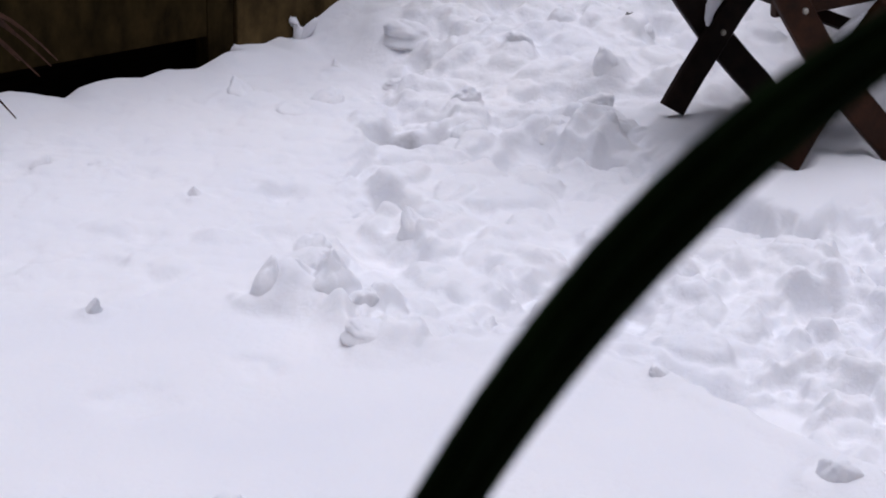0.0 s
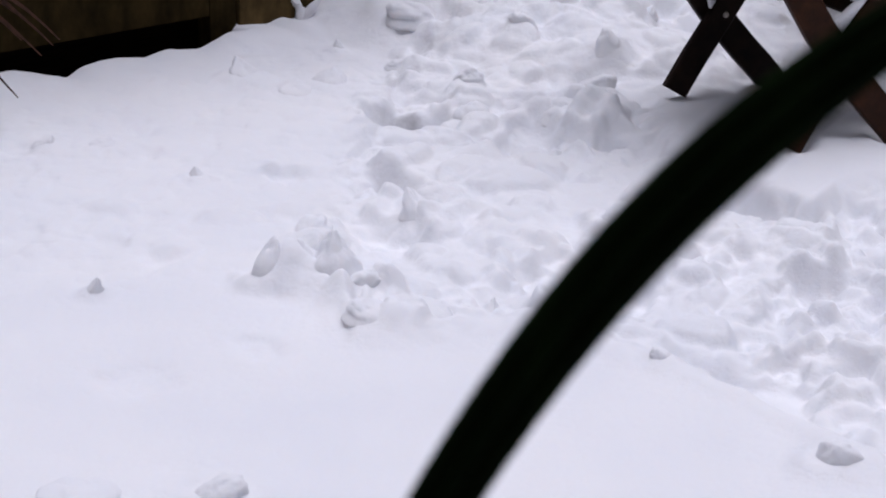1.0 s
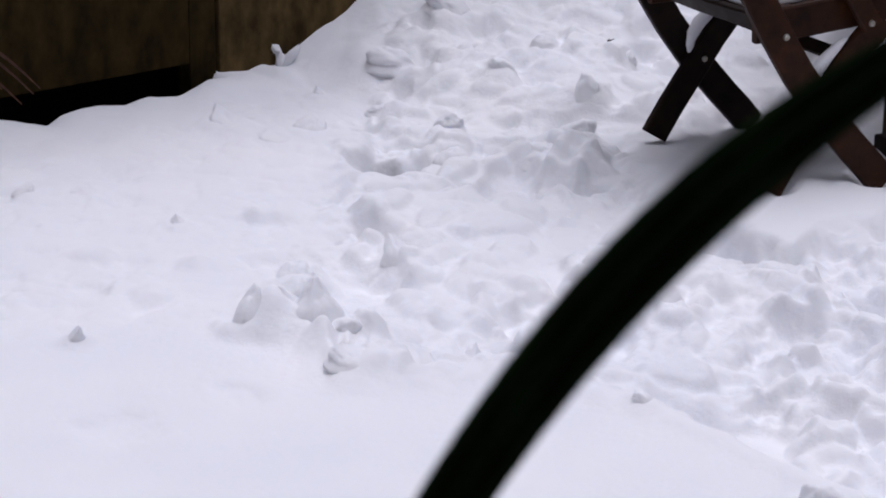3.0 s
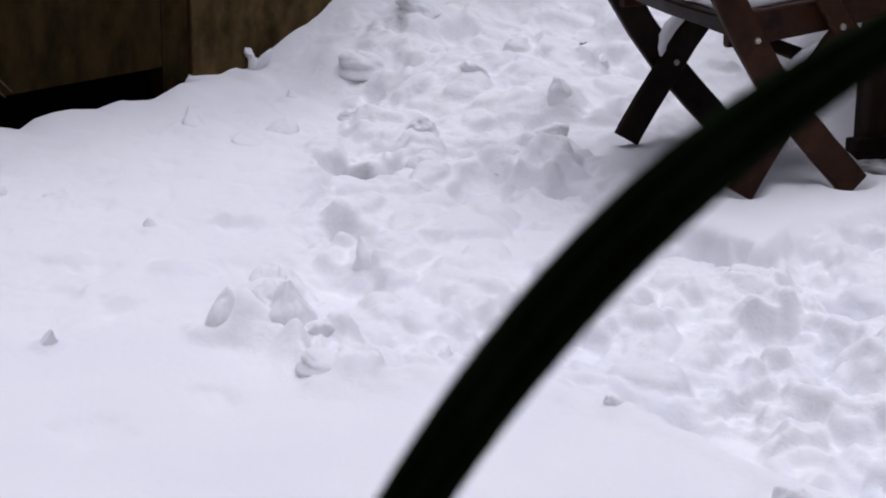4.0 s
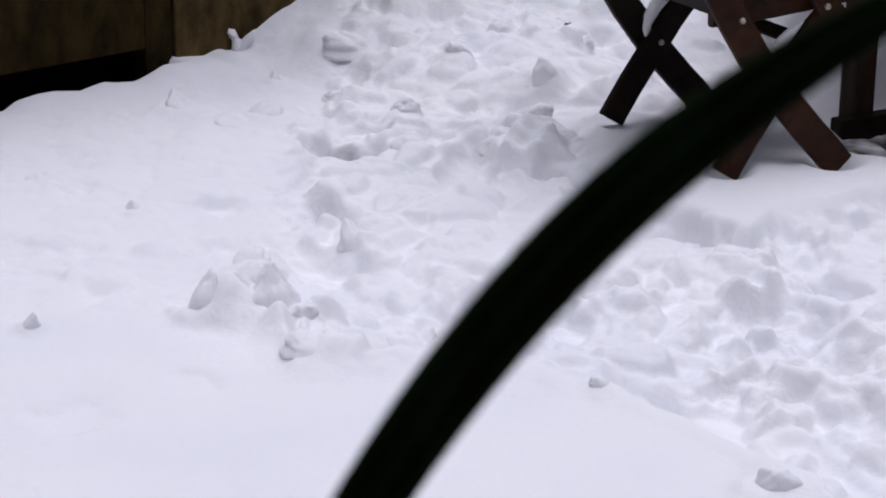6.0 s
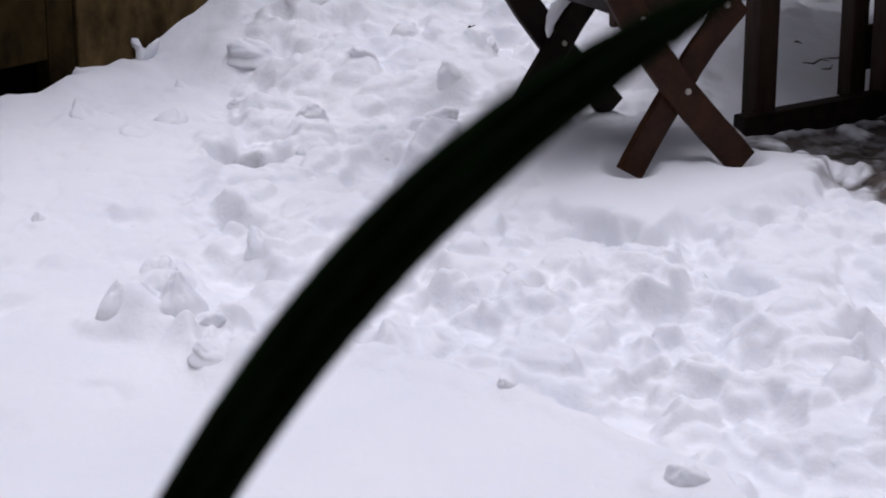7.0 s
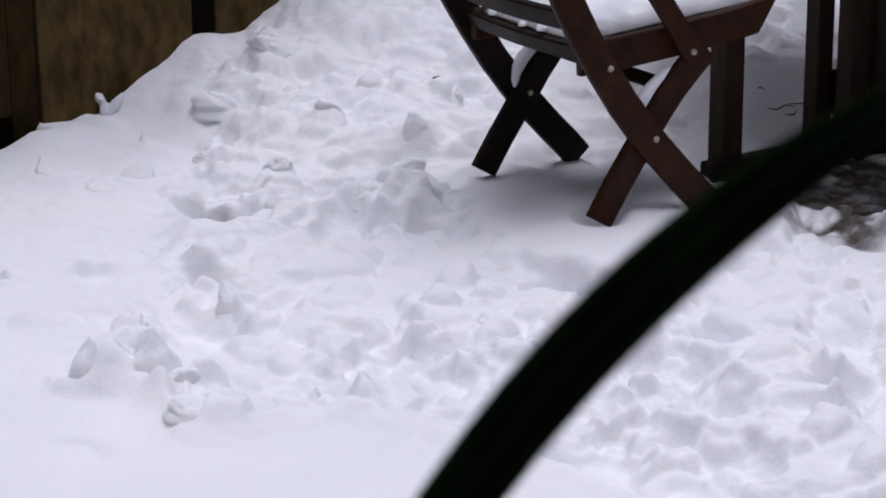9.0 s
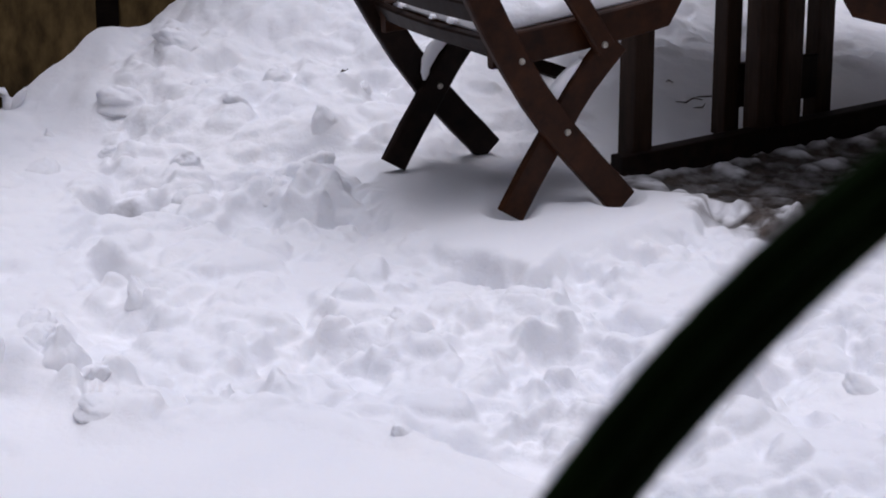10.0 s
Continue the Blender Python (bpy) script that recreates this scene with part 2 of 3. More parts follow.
def clods(x, y, scale, seed, fill=0.6, sharp=0.55):
    """Rounded lumps of many sizes, one at most a cell."""
    x, y = x * scale, y * scale
    ix, iy = np.floor(x), np.floor(y)
    out = np.zeros_like(x)
    for dx in (-1, 0, 1):
        for dy in (-1, 0, 1):
            cx, cy = ix + dx, iy + dy
            px, py = cx + lattice(cx, cy, seed), cy + lattice(cx, cy, seed + 1)
            r = 0.25 + 0.55 * lattice(cx, cy, seed + 2)
            on = lattice(cx, cy, seed + 3) < fill
            a = 6.28 * lattice(cx, cy, seed + 4)
            ux, uy = x - px, y - py
            vx, vy = ux * np.cos(a) + uy * np.sin(a), (uy * np.cos(a) - ux * np.sin(a)) * 1.5
            q = np.clip(1 - (vx * vx + vy * vy) / (r * r), 0, 1) ** sharp
            out = np.maximum(out, np.where(on, q * r, 0.0))
    return out


def smooth(a, b, x):
    t = np.clip((x - a) / (b - a), 0, 1)
    return t * t * (3 - 2 * t)


FENCE_AT, FENCE_DIR = (-1.37, 5.88), (0.64, 0.768)


def fence_coords(x, y):
    dx, dy = x - FENCE_AT[0], y - FENCE_AT[1]
    return dx * FENCE_DIR[0] + dy * FENCE_DIR[1], dx * FENCE_DIR[1] - dy * FENCE_DIR[0]


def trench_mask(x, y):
    """Bare ground where the fence kept the snow off; dark soil doubles as shade."""
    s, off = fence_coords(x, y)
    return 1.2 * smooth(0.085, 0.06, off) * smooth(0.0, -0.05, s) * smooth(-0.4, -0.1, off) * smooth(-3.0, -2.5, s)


def soil_mask(x, y):
    """Where the table kept the snow thin: a patch in front of its foot rail."""
    u = (x - 0.98) * 0.80 + (y - 5.36) * 0.60
    v = -(x - 0.98) * 0.60 + (y - 5.36) * 0.80
    wob = 0.16 * fbm(x, y, 7.0, 3, 71)
    r = (((u - 0.16) / 0.66) ** 4 + ((v - 0.05) / 0.40) ** 4) ** 0.25
    return smooth(1.06, 0.84, r + wob) * (x > 0) * 0.80 + trench_mask(x, y)


# place, breadth and height of single lumps
LUMPS = [(-1.23, 5.40, 0.070, 0.058), (-1.07, 5.27, 0.099, 0.041), (-1.00, 5.35, 0.086, 0.057), (-1.05, 5.77, 0.034, 0.034), (-1.14, 4.55, 0.035, 0.036),
         (-1.54, 4.71, 0.047, 0.023), (-1.41, 4.73, 0.057, 0.021), (-0.31, 5.64, 0.062, 0.066), (-0.61, 5.22, 0.100, 0.062), (-0.41, 5.26, 0.098, 0.046),
         (-0.31, 5.32, 0.080, 0.045), (-0.55, 5.75, 0.064, 0.041), (-0.88, 5.93, 0.119, 0.063), (-0.67, 5.94, 0.075, 0.035), (-0.88, 5.70, 0.049, 0.022),
         (-0.22, 5.94, 0.040, 0.040), (-0.75, 6.16, 0.105, 0.056), (-0.83, 3.87, 0.060, 0.082), (-0.78, 3.92, 0.050, 0.055), (-0.71, 3.90, 0.105, 0.105),
         (-0.65, 3.86, 0.070, 0.055), (-0.40, 3.80, 0.045, 0.049)]
CLUMPS = [(-0.83, 4.29, 0.076, 0.046), (-0.77, 4.54, 0.085, 0.054), (-0.63, 4.42, 0.054, 0.052), (-0.81, 4.19, 0.069, 0.048), (-1.14, 3.76, 0.032, 0.037),
          (-0.07, 3.61, 0.036, 0.026), (0.79, 3.95, 0.064, 0.043), (0.23, 3.24, 0.072, 0.056), (0.50, 3.21, 0.081, 0.043),
          (-0.32, 5.46, 0.080, 0.050), (-0.65, 5.43, 0.071, 0.041), (-0.60, 3.69, 0.080, 0.030), (-0.50, 3.74, 0.075, 0.036), (-0.45, 5.95, 0.070, 0.040),
          (-0.08, 4.25, 0.060, 0.034), (-0.70, 2.93, 0.077, 0.050), (-0.91, 2.90, 0.12, 0.026)]
# place, radius and depth of footprints, and of faint dents
PITS = [(-0.80, 5.17, 0.060, -0.095), (-0.73, 5.21, 0.045, -0.085), (-0.10, 5.92, 0.06, -0.05), (-0.18, 6.02, 0.05, -0.05), (-0.96, 3.38, 0.07, -0.016),
        (-0.44, 3.86, 0.10, -0.040), (0.05, 4.57, 0.06, -0.060), (-0.15, 3.83, 0.12, -0.030), (0.12, 3.81, 0.06, -0.035), (-0.62, 6.06, 0.06, -0.05),
        (-0.78, 3.56, 0.05, -0.014), (0.36, 4.24, 0.06, -0.03), (0.77, 4.14, 0.06, -0.03), (0.70, 3.40, 0.08, -0.03), (0.12, 4.52, 0.045, -0.055), (0.66, 4.30, 0.07, -0.03)]
DENTS = [(-1.34, 4.03, 0.05, 0.012), (-1.19, 4.28, 0.05, -0.018), (-1.28, 4.09, 0.06, 0.012), (-1.07, 4.04, 0.05, -0.018), (-1.26, 4.32, 0.05, 0.012),
         (-1.51, 4.93, 0.05, 0.012), (-1.32, 4.72, 0.04, -0.02), (-0.96, 4.65, 0.05, -0.025), (-0.91, 4.41, 0.05, -0.025), (-1.23, 5.09, 0.04, -0.014),
         (-1.40, 4.32, 0.06, -0.012), (-1.59, 4.68, 0.04, -0.018), (-1.36, 4.88, 0.05, -0.016), (-1.08, 4.11, 0.045, 0.016), (-1.03, 4.30, 0.05, 0.018)]
# hollows thawed round the feet of the chair
FEET = [(-0.108, 5.410, 0.002), (0.086, 5.558, 0.006), (0.158, 4.944, -0.004), (0.410, 5.068, -0.004)]
# the brim of the untrodden snow, and the front of the drift under the chair
BRIM_X = [-2.0, -1.30, -1.16, -1.08, -0.98, -0.88, -0.78, -0.67, -0.62, -0.50, -0.42, -0.33, -0.20, -0.10, 0.0, 0.08, 0.18, 0.29, 0.36, 0.45]
BRIM_Y = [3.55, 3.74, 3.80, 3.87, 4.00, 4.02, 3.87, 3.79, 3.68, 3.67, 3.72, 3.75, 3.71, 3.66, 3.60, 3.52, 3.40, 3.30, 3.10, 2.60]
DRIFT_X = [-0.30, -0.20, -0.12, 0.0, 0.08, 0.14, 0.21, 0.26, 0.39, 0.49, 0.58, 0.63, 0.70]
DRIFT_Y = [5.40, 5.16, 4.82, 4.65, 4.61, 4.49, 4.46, 4.55, 4.63, 4.74, 4.82, 5.00, 5.60]


def relief(x, y):
    """The height of the snow, and how trodden it is."""
    s, off = fence_coords(x, y)
    wx = x + 0.07 * fbm(x, y, 4.5, 3, 11)
    wy = y + 0.07 * fbm(x, y, 4.5, 3, 12)
    ex = x + 0.030 * fbm(x, y, 9.0, 3, 13)
    ey = y + 0.030 * fbm(x, y, 9.0, 3, 14)
    brim = y + 0.035 * fbm(x, y, 9.0, 3, 17) - np.interp(x, BRIM_X, BRIM_Y)
    past = smooth(0.0, 0.05, brim)
    # trodden: the path across the middle and the yard beside it
    trod = past * smooth(0.0, 0.16, wx - np.interp(wy, [3.84, 4.74, 5.23, 5.82, 6.6], [-0.86, -0.90, -0.98, -1.03, -0.98]))
    front = y + 0.03 * fbm(x, y, 6.0, 3, 18) - np.interp(x, DRIFT_X, DRIFT_Y)
    drift = smooth(0.0, 0.03 + 0.12 * smooth(0.16, 0.30, x) + 0.40 * smooth(0.02, -0.15, x), front) * smooth(-0.55, -0.10, x) * smooth(0.74, 0.60, x + 0.25 * (y - 5.2)) * smooth(5.75, 5.35, y)
    calm = smooth(0.10, 0.55, fbm(x, y, 2.1, 2, 15) + 0.22)
    calm = np.maximum(calm, smooth(1.2, 0.8, np.hypot((x + 0.70) / 0.13, (y - 4.98) / 0.15)))
    below = smooth(1.1, 0.75, np.hypot((x - 1.05) / 0.80, (y - 5.85) / 0.80))
    trod = trod * (1 - 0.95 * drift) * (1 - 0.55 * calm) * (1 - 0.90 * below)
    z = 0.024 * fbm(x, y, 0.9, 3, 3) + 0.008 * fbm(x, y, 3.2, 3, 21)
    mild = np.clip(trod + 0.22 * past * (1 - drift) * (1 - below), 0, 1) * (1 - 0.30 * smooth(5.9, 6.5, y)) * smooth(1.7, 1.2, x) * smooth(2.7, 2.85, y)
    # the untrodden sheet stands a little above the path
    depth = 0.014 + 0.018 * smooth(-1.0, -0.8, x)
    z = z - depth * past * (1 - 0.6 * smooth(0.5, 1.2, brim)) + 0.010 * np.exp(-((brim + 0.025) / 0.04) ** 2) * smooth(-1.4, -1.0, x)
    ledge = fbm(ex, ey, 4.2, 3, 51, 0.45)
    big = smooth(-0.30, 0.25, fbm(x, y, 2.6, 2, 58))
    rough = smooth(-0.25, 0.30, fbm(x, y, 3.4, 2, 59))
    z = z + (1.15 - 0.25 * smooth(4.9, 5.5, y)) * mild * (0.012 * smooth(0.02, 0.09, ledge) - 0.022 * smooth(-0.08, -0.16, ledge) + 0.014 * ledge + 0.014 * fbm(ex, ey, 11.0, 3, 57, 0.5)
                    + 0.042 * big * clods(ex, ey, 6.2, 31, 0.36, 0.38) + 0.036 * clods(ex, ey, 11.0, 41, 0.46, 0.34)
                    + 0.024 * rough * clods(ex, ey, 19.0, 61, 0.55, 0.34) + 0.013 * rough * clods(ex, ey, 34.0, 66, 0.50, 0.38)
                    - 0.045 * clods(ex, ey, 6.6, 38, 0.34, 0.5) - 0.026 * clods(ex, ey, 13.0, 46, 0.30, 0.5))
    # clods thrown up along the brim
    heap = np.exp(-((brim - 0.10) / 0.11) ** 2) * smooth(-0.95, -0.80, x) * smooth(0.05, -0.20, x)
    z = z + heap * (0.014 + 0.052 * clods(ex, ey, 8.5, 33, 0.75, 0.36) + 0.030 * clods(ex, ey, 17.0, 36, 0.6, 0.36))
    z = z + (0.050 - 0.040 * smooth(5.05, 5.40, y)) * (0.55 + 0.45 * smooth(-0.05, 0.12, x)) * drift
    # the bank thrown up along the fence
    rise = np.interp(s, [-1.0, 0.18, 0.36, 0.53, 0.80, 1.0, 1.6], [0.0, 0.0, 0.085, 0.165, 0.20, 0.30, 0.36])
    bank = rise * np.exp(-(np.maximum(off - 0.03, 0) / 0.95) ** 2)
    z = z + bank * (1 + 0.22 * fbm(x, y, 6.0, 3, 81)) * smooth(9.5, 7.5, y)
    # rounded mounds where the snow ends below the fence
    line = np.interp(s, [-1.1, -0.77, -0.70, -0.63, -0.605, -0.56, -0.50, -0.44, -0.36, -0.345, -0.28, -0.19, -0.17, -0.083, 0.02, 0.11, 0.17],
                     [0.03, 0.036, 0.018, -0.002, -0.010, 0.009, 0.016, 0.017, 0.003, 0.006, 0.015, 0.001, 0.004, 0.032, 0.022, 0.012, 0.030])
    edge = smooth(0.24, 0.10, off) * smooth(0.24, 0.14, s) * smooth(-1.5, -1.1, s)
    z = z * (1 - edge) + (line + 0.004 * fbm(x, y, 14.0, 2, 91)) * edge
    trench = smooth(0.085, 0.055, off) * smooth(0.0, -0.05, s)
    z = z - 0.11 * trench
    for px, py, r, hgt in [(q[0], q[1], q[2] * 1.05, q[3] * 0.34) for q in LUMPS + CLUMPS] + DENTS + PITS:
        near = np.hypot(x - px, y - py) < 2.6 * r
        if not near.any():
            continue
        nx_, ny_ = x[near], y[near]
        sd = int(1000 * abs(px)) % 97
        dx = (nx_ - px) / r + 0.45 * fbm(nx_, ny_, 1.1 / r, 2, sd)
        dy = (ny_ - py) / r + 0.45 * fbm(nx_, ny_, 1.1 / r, 2, sd + 5)
        q = dx * dx + dy * dy
        z[near] += hgt * np.exp(-q ** 2) * (1 + 0.5 * fbm(nx_, ny_, 1.4 / r, 2, sd + 9))
    for px, py, level in FEET:
        w = np.exp(-(((x - px) / 0.055) ** 2 + ((y - py) / 0.075) ** 2) ** 2)
        z = z * (1 - w) + level * w
    m = np.clip(soil_mask(x, y) - trench_mask(x, y), 0, 1)
    lumps = 1.3 * clods(ex, ey, 10.0, 99, 0.65, 0.8) + 0.8 * clods(ex, ey, 22.0, 98, 0.5, 0.8)
    z = z - 0.03 * m - 0.02 * below + m * 0.022 * lumps
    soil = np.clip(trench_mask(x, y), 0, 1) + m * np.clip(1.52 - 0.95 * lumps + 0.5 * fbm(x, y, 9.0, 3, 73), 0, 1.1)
    # brown soil colour at the bottom of one footprint
    soil = soil + 0.50 * np.exp(-(((x + 0.77) / 0.055) ** 2 + ((y - 5.22) / 0.06) ** 2) ** 2)
    return z, mild, soil


def height(x, y):
    return relief(x, y)[0]


def axis_steps(lo, hi, step, far):
    core = list(np.arange(lo, hi + step / 2, step))
    out, d, p = [], step, hi
    while p < far:
        d *= 1.28
        p += d
        out.append(p)
    inn, d, p = [], step, lo
    while p > -far:
        d *= 1.28
        p -= d
        inn.append(p)
    return np.array(inn[::-1] + core + out)


def build_ground():
    xs, ys = axis_steps(-2.3, 1.7, 0.0056, 900), axis_steps(2.7, 7.6, 0.0064, 900)
    gx, gy = np.meshgrid(xs, ys)
    x, y = gx.ravel(), gy.ravel()
    z, mild, soil = relief(x, y)
    away = smooth(3.0, 12.0, np.hypot(x, y - 4.5))
    z = z * (1 - away)
    nx, ny = len(xs), len(ys)
    zz = z.reshape(ny, nx)
    for _ in range(1):
        zz[1:-1] = 0.25 * zz[:-2] + 0.5 * zz[1:-1] + 0.25 * zz[2:]
        zz[:, 1:-1] = 0.25 * zz[:, :-2] + 0.5 * zz[:, 1:-1] + 0.25 * zz[:, 2:]
    z = zz.ravel()
    co = np.stack([x, y, z], 1).astype(np.float32)
    i = (np.arange(ny - 1)[:, None] * nx + np.arange(nx - 1)[None, :]).ravel()
    faces = np.stack([i, i + 1, i + nx + 1, i + nx], 1).astype(np.int32)
    me = bpy.data.meshes.new("ground")
    me.vertices.add(len(co))
    me.vertices.foreach_set("co", co.ravel())
    me.loops.add(faces.size)
    me.loops.foreach_set("vertex_index", faces.ravel())
    me.polygons.add(len(faces))
    me.polygons.foreach_set("loop_start", np.arange(0, faces.size, 4, dtype=np.int32))
    me.polygons.foreach_set("use_smooth", np.ones(len(faces), dtype=bool))
    me.update(calc_edges=True)
    at = me.attributes.new("soil", "FLOAT", "POINT")
    at.data.foreach_set("value", soil.astype(np.float32))
    tr = me.attributes.new("trodden", "FLOAT", "POINT")
    tr.data.foreach_set("value", np.clip(mild, 0, 1).astype(np.float32))
    me.materials.append(GROUND)
    ob = new("ground", me)
    tagged(ob, "trodden lumpy white snow with bare soil under the table", "snow", kind="structure")
    return ob


def ground_z(x, y):
    return float(height(np.array([float(x)]), np.array([float(y)]))[0])


build_ground()


def snow_lump(x, y, wide, tall, seed):
    """A clod of snow, half sunk, blocky where it broke and worn round."""
    bm = bmesh.new()
    got = bmesh.ops.create_icosphere(bm, subdivisions=4, radius=1.0)["verts"]
    r = random.Random(seed)
    shift = Vector((r.uniform(-40, 40), r.uniform(-40, 40), r.uniform(-40, 40)))
    cuts = [(Vector((r.gauss(0, 1), r.gauss(0, 1), r.gauss(0.3, 0.8))).normalized(), r.uniform(0.66, 0.95)) for _ in range(5)]
    lean = Vector((r.uniform(-0.3, 0.3), r.uniform(-0.3, 0.3), 0))
    slim = 0.5 if tall > 0.8 * wide else 0.2
    for v in bm.verts:
        c = v.co.copy()
        for n_, d_ in cuts:
            over = c.dot(n_) - d_
            if over > 0:
                c -= n_ * over * 0.35
        c *= 1 + 0.32 * noise.noise(c * 1.2 + shift) + 0.16 * noise.noise(c * 2.8 + shift) + 0.06 * noise.noise(c * 9.0 + shift)
        up = max(0.0, c.z)
        k = 1 - slim * up
        t = min(1.0, max(0.0, 0.7 - 1.4 * c.z))
        k = k * (1 - t) + t * min(1.7, (1.0 - 0.45 * min(0.0, c.z)) / max(0.25, math.hypot(c.x, c.y)))
        v.co = Vector((c.x * k * wide * 0.54 + lean.x * up * wide, c.y * k * wide * 0.54 + lean.y * up * wide, c.z * tall * 0.72))
    ob = part("snow_lump", bm, SNOW, None, smooth=True)
    ob.matrix_basis = pose(x, y, ground_z(x, y) - 0.16 * tall)
    tagged(ob, "pointed white clod of broken snow on trodden snow" if slim > 0.4 else "rounded white clod of snow on trodden snow", "snow", "snow lumps")


for k, (x, y, wide, tall) in enumerate(LUMPS + CLUMPS):
    snow_lump(x, y, wide, tall, 300 + k)


# ---- fence along the edge of the yard ----
def fence_point(s, out, z):
    return Vector((FENCE_AT[0] + s * FENCE_DIR[0] + out * FENCE_DIR[1], FENCE_AT[1] + s * FENCE_DIR[1] - out * FENCE_DIR[0], z))


def build_fence():
    f = empty("fence", pose(FENCE_AT[0], FENCE_AT[1], 0.0, 0, 0, math.degrees(math.atan2(FENCE_DIR[1], FENCE_DIR[0]))))
    tagged(f, "old brown mossy timber panel fence standing in snow", "fence")
    side = (0, 1, 0)
    for a, b, z0 in ((-2.6, -1.25, 0.075), (-1.21, -0.09, 0.062), (0.014, 0.568, -0.1), (0.66, 2.2, -0.1)):
        bm = bmesh.new()
        bar(bm, (a, 0.0, (z0 + 1.5) / 2), (b, 0.0, (z0 + 1.5) / 2), 1.5 - z0, 0.03, side, 0.004)
        # panels past the middle post take a lighter brown
        part("panel", bm, FENCEBROWN if a > 0 else FENCE, f)
    for a, mat in ((-1.23, FENCE), (-0.042, FENCE), (0.614, FENCEDARK)):
        bm = bmesh.new()
        bar(bm, (a, 0.018, -0.2), (a, 0.018, 1.55), 0.088, 0.06, side, 0.003)
        part("post", bm, mat, f, "squared timber post")
    # added black sheet behind the panels stands for shade in the gap below
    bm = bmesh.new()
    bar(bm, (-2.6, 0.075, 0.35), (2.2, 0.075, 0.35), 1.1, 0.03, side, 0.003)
    part("gap_backing", bm, FENCEDARK, f, "black sheet standing for shade below the panels")


build_fence()


# ---- folding garden chairs ----
def build_chair():
    """a: front; b: side; z: up. Two crossed side frames, a slatted seat, arms and a slatted back."""
    c = empty("folding_chair")
    tagged(c, "dark red-brown stained wooden folding garden chair with snow on it", "chair", "garden chairs")
    w = 0.294
    for sgn in (-1, 1):
        b = sgn * w
        # far side takes the darker wood, its shade put into the colour
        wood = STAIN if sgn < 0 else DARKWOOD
        long_pts = [(0.176, b, 0.014), (0.136, b, 0.058), (0.088, b, 0.106), (-0.007, b, 0.209), (-0.078, b, 0.300), (-0.137, b, 0.389),
                    (-0.184, b, 0.466), (-0.224, b, 0.540), (-0.270, b, 0.640), (-0.320, b, 0.76), (-0.37, b, 0.90), (-0.41, b, 1.0)]
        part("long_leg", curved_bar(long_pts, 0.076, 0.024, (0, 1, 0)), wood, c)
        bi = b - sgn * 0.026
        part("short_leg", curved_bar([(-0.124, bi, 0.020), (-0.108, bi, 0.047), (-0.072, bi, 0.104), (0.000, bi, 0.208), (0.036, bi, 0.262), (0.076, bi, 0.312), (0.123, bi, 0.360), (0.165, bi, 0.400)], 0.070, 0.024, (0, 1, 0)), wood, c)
        bs = b - sgn * 0.052
        rail = curved_bar([(-0.165, bs, 0.404), (-0.06, bs, 0.408), (0.107, bs, 0.424), (0.27, bs, 0.443), (0.325, bs, 0.453), (0.392, bs, 0.468)], 0.078, 0.024, (0, 1, 0))
        for v in rail.verts:
            if v.co.x > 0.36 and v.co.z < 0.458:
                v.co.x -= 0.05
                v.co.z += 0.012
        part("seat_rail", rail, STAIN, c)
        ba = b - sgn * 0.0
        part("arm_post", curved_bar([(0.118, ba, 0.392), (0.065, ba, 0.470), (0.005, ba, 0.555), (-0.03, ba, 0.63)], 0.050, 0.022, (0, 1, 0)), STAIN, c)
        part("armrest", curved_bar([(-0.30, ba, 0.645), (-0.1, ba, 0.655), (0.12, ba, 0.655), (0.19, ba, 0.645)], 0.024, 0.058, (0, 1, 0)), STAIN, c)
        for k, (a, z) in enumerate(((0.007, 0.209), (-0.121, 0.389), (0.107, 0.403))):
            part("bolt", disc((a, b + sgn * 0.0135, z), (0, sgn, 0), 0.0085, 0.006), METAL, c, "zinc bolt head")
        part("bolt", disc((0.007, bi - sgn * 0.0135, 0.209), (0, -sgn, 0), 0.0085, 0.006), METAL, c, "zinc bolt head")
    bw = w - 0.064
    for a, z in ((-0.125, 0.425), (-0.062, 0.428), (0.000, 0.431), (0.062, 0.436), (0.124, 0.443), (0.186, 0.450), (0.248, 0.456), (0.312, 0.466)):
        bm = bmesh.new()
        bar(bm, (a, -bw, z), (a, bw, z), 0.05, 0.018, (0.08, 0, 1), 0.004)
        part("seat_slat", bm, STAIN, c)
    # back slats and the rails that tie the two sides
    for a, z, wd in ((-0.150, 0.418, 0.045), (-0.196, 0.500, 0.052), (-0.243, 0.60, 0.052), (-0.292, 0.70, 0.052), (-0.345, 0.82, 0.052), (-0.395, 0.94, 0.07)):
        pts = [(a - 0.028 * (1 - (k / 4 - 1) ** 2), -w + 0.012 + (2 * w - 0.024) * k / 8, z) for k in range(9)]
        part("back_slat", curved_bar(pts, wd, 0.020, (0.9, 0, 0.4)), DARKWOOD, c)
    for a, z in ((0.068, 0.318), (0.118, 0.425)):
        bm = bmesh.new()
        bar(bm, (a, -w + 0.03, z), (a, w - 0.03, z), 0.032, 0.022, (0.5, 0, 0.85), 0.004)
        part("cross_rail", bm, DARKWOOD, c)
    return c


CHAIR_M = pose(0.120, 5.235, 0.0, 0, 0, 31.5)
chair = build_chair()
chair.matrix_basis = CHAIR_M
chair_two = copy_thing(chair, pose(1.385, 5.42, 0.0, 0, 0, 160))


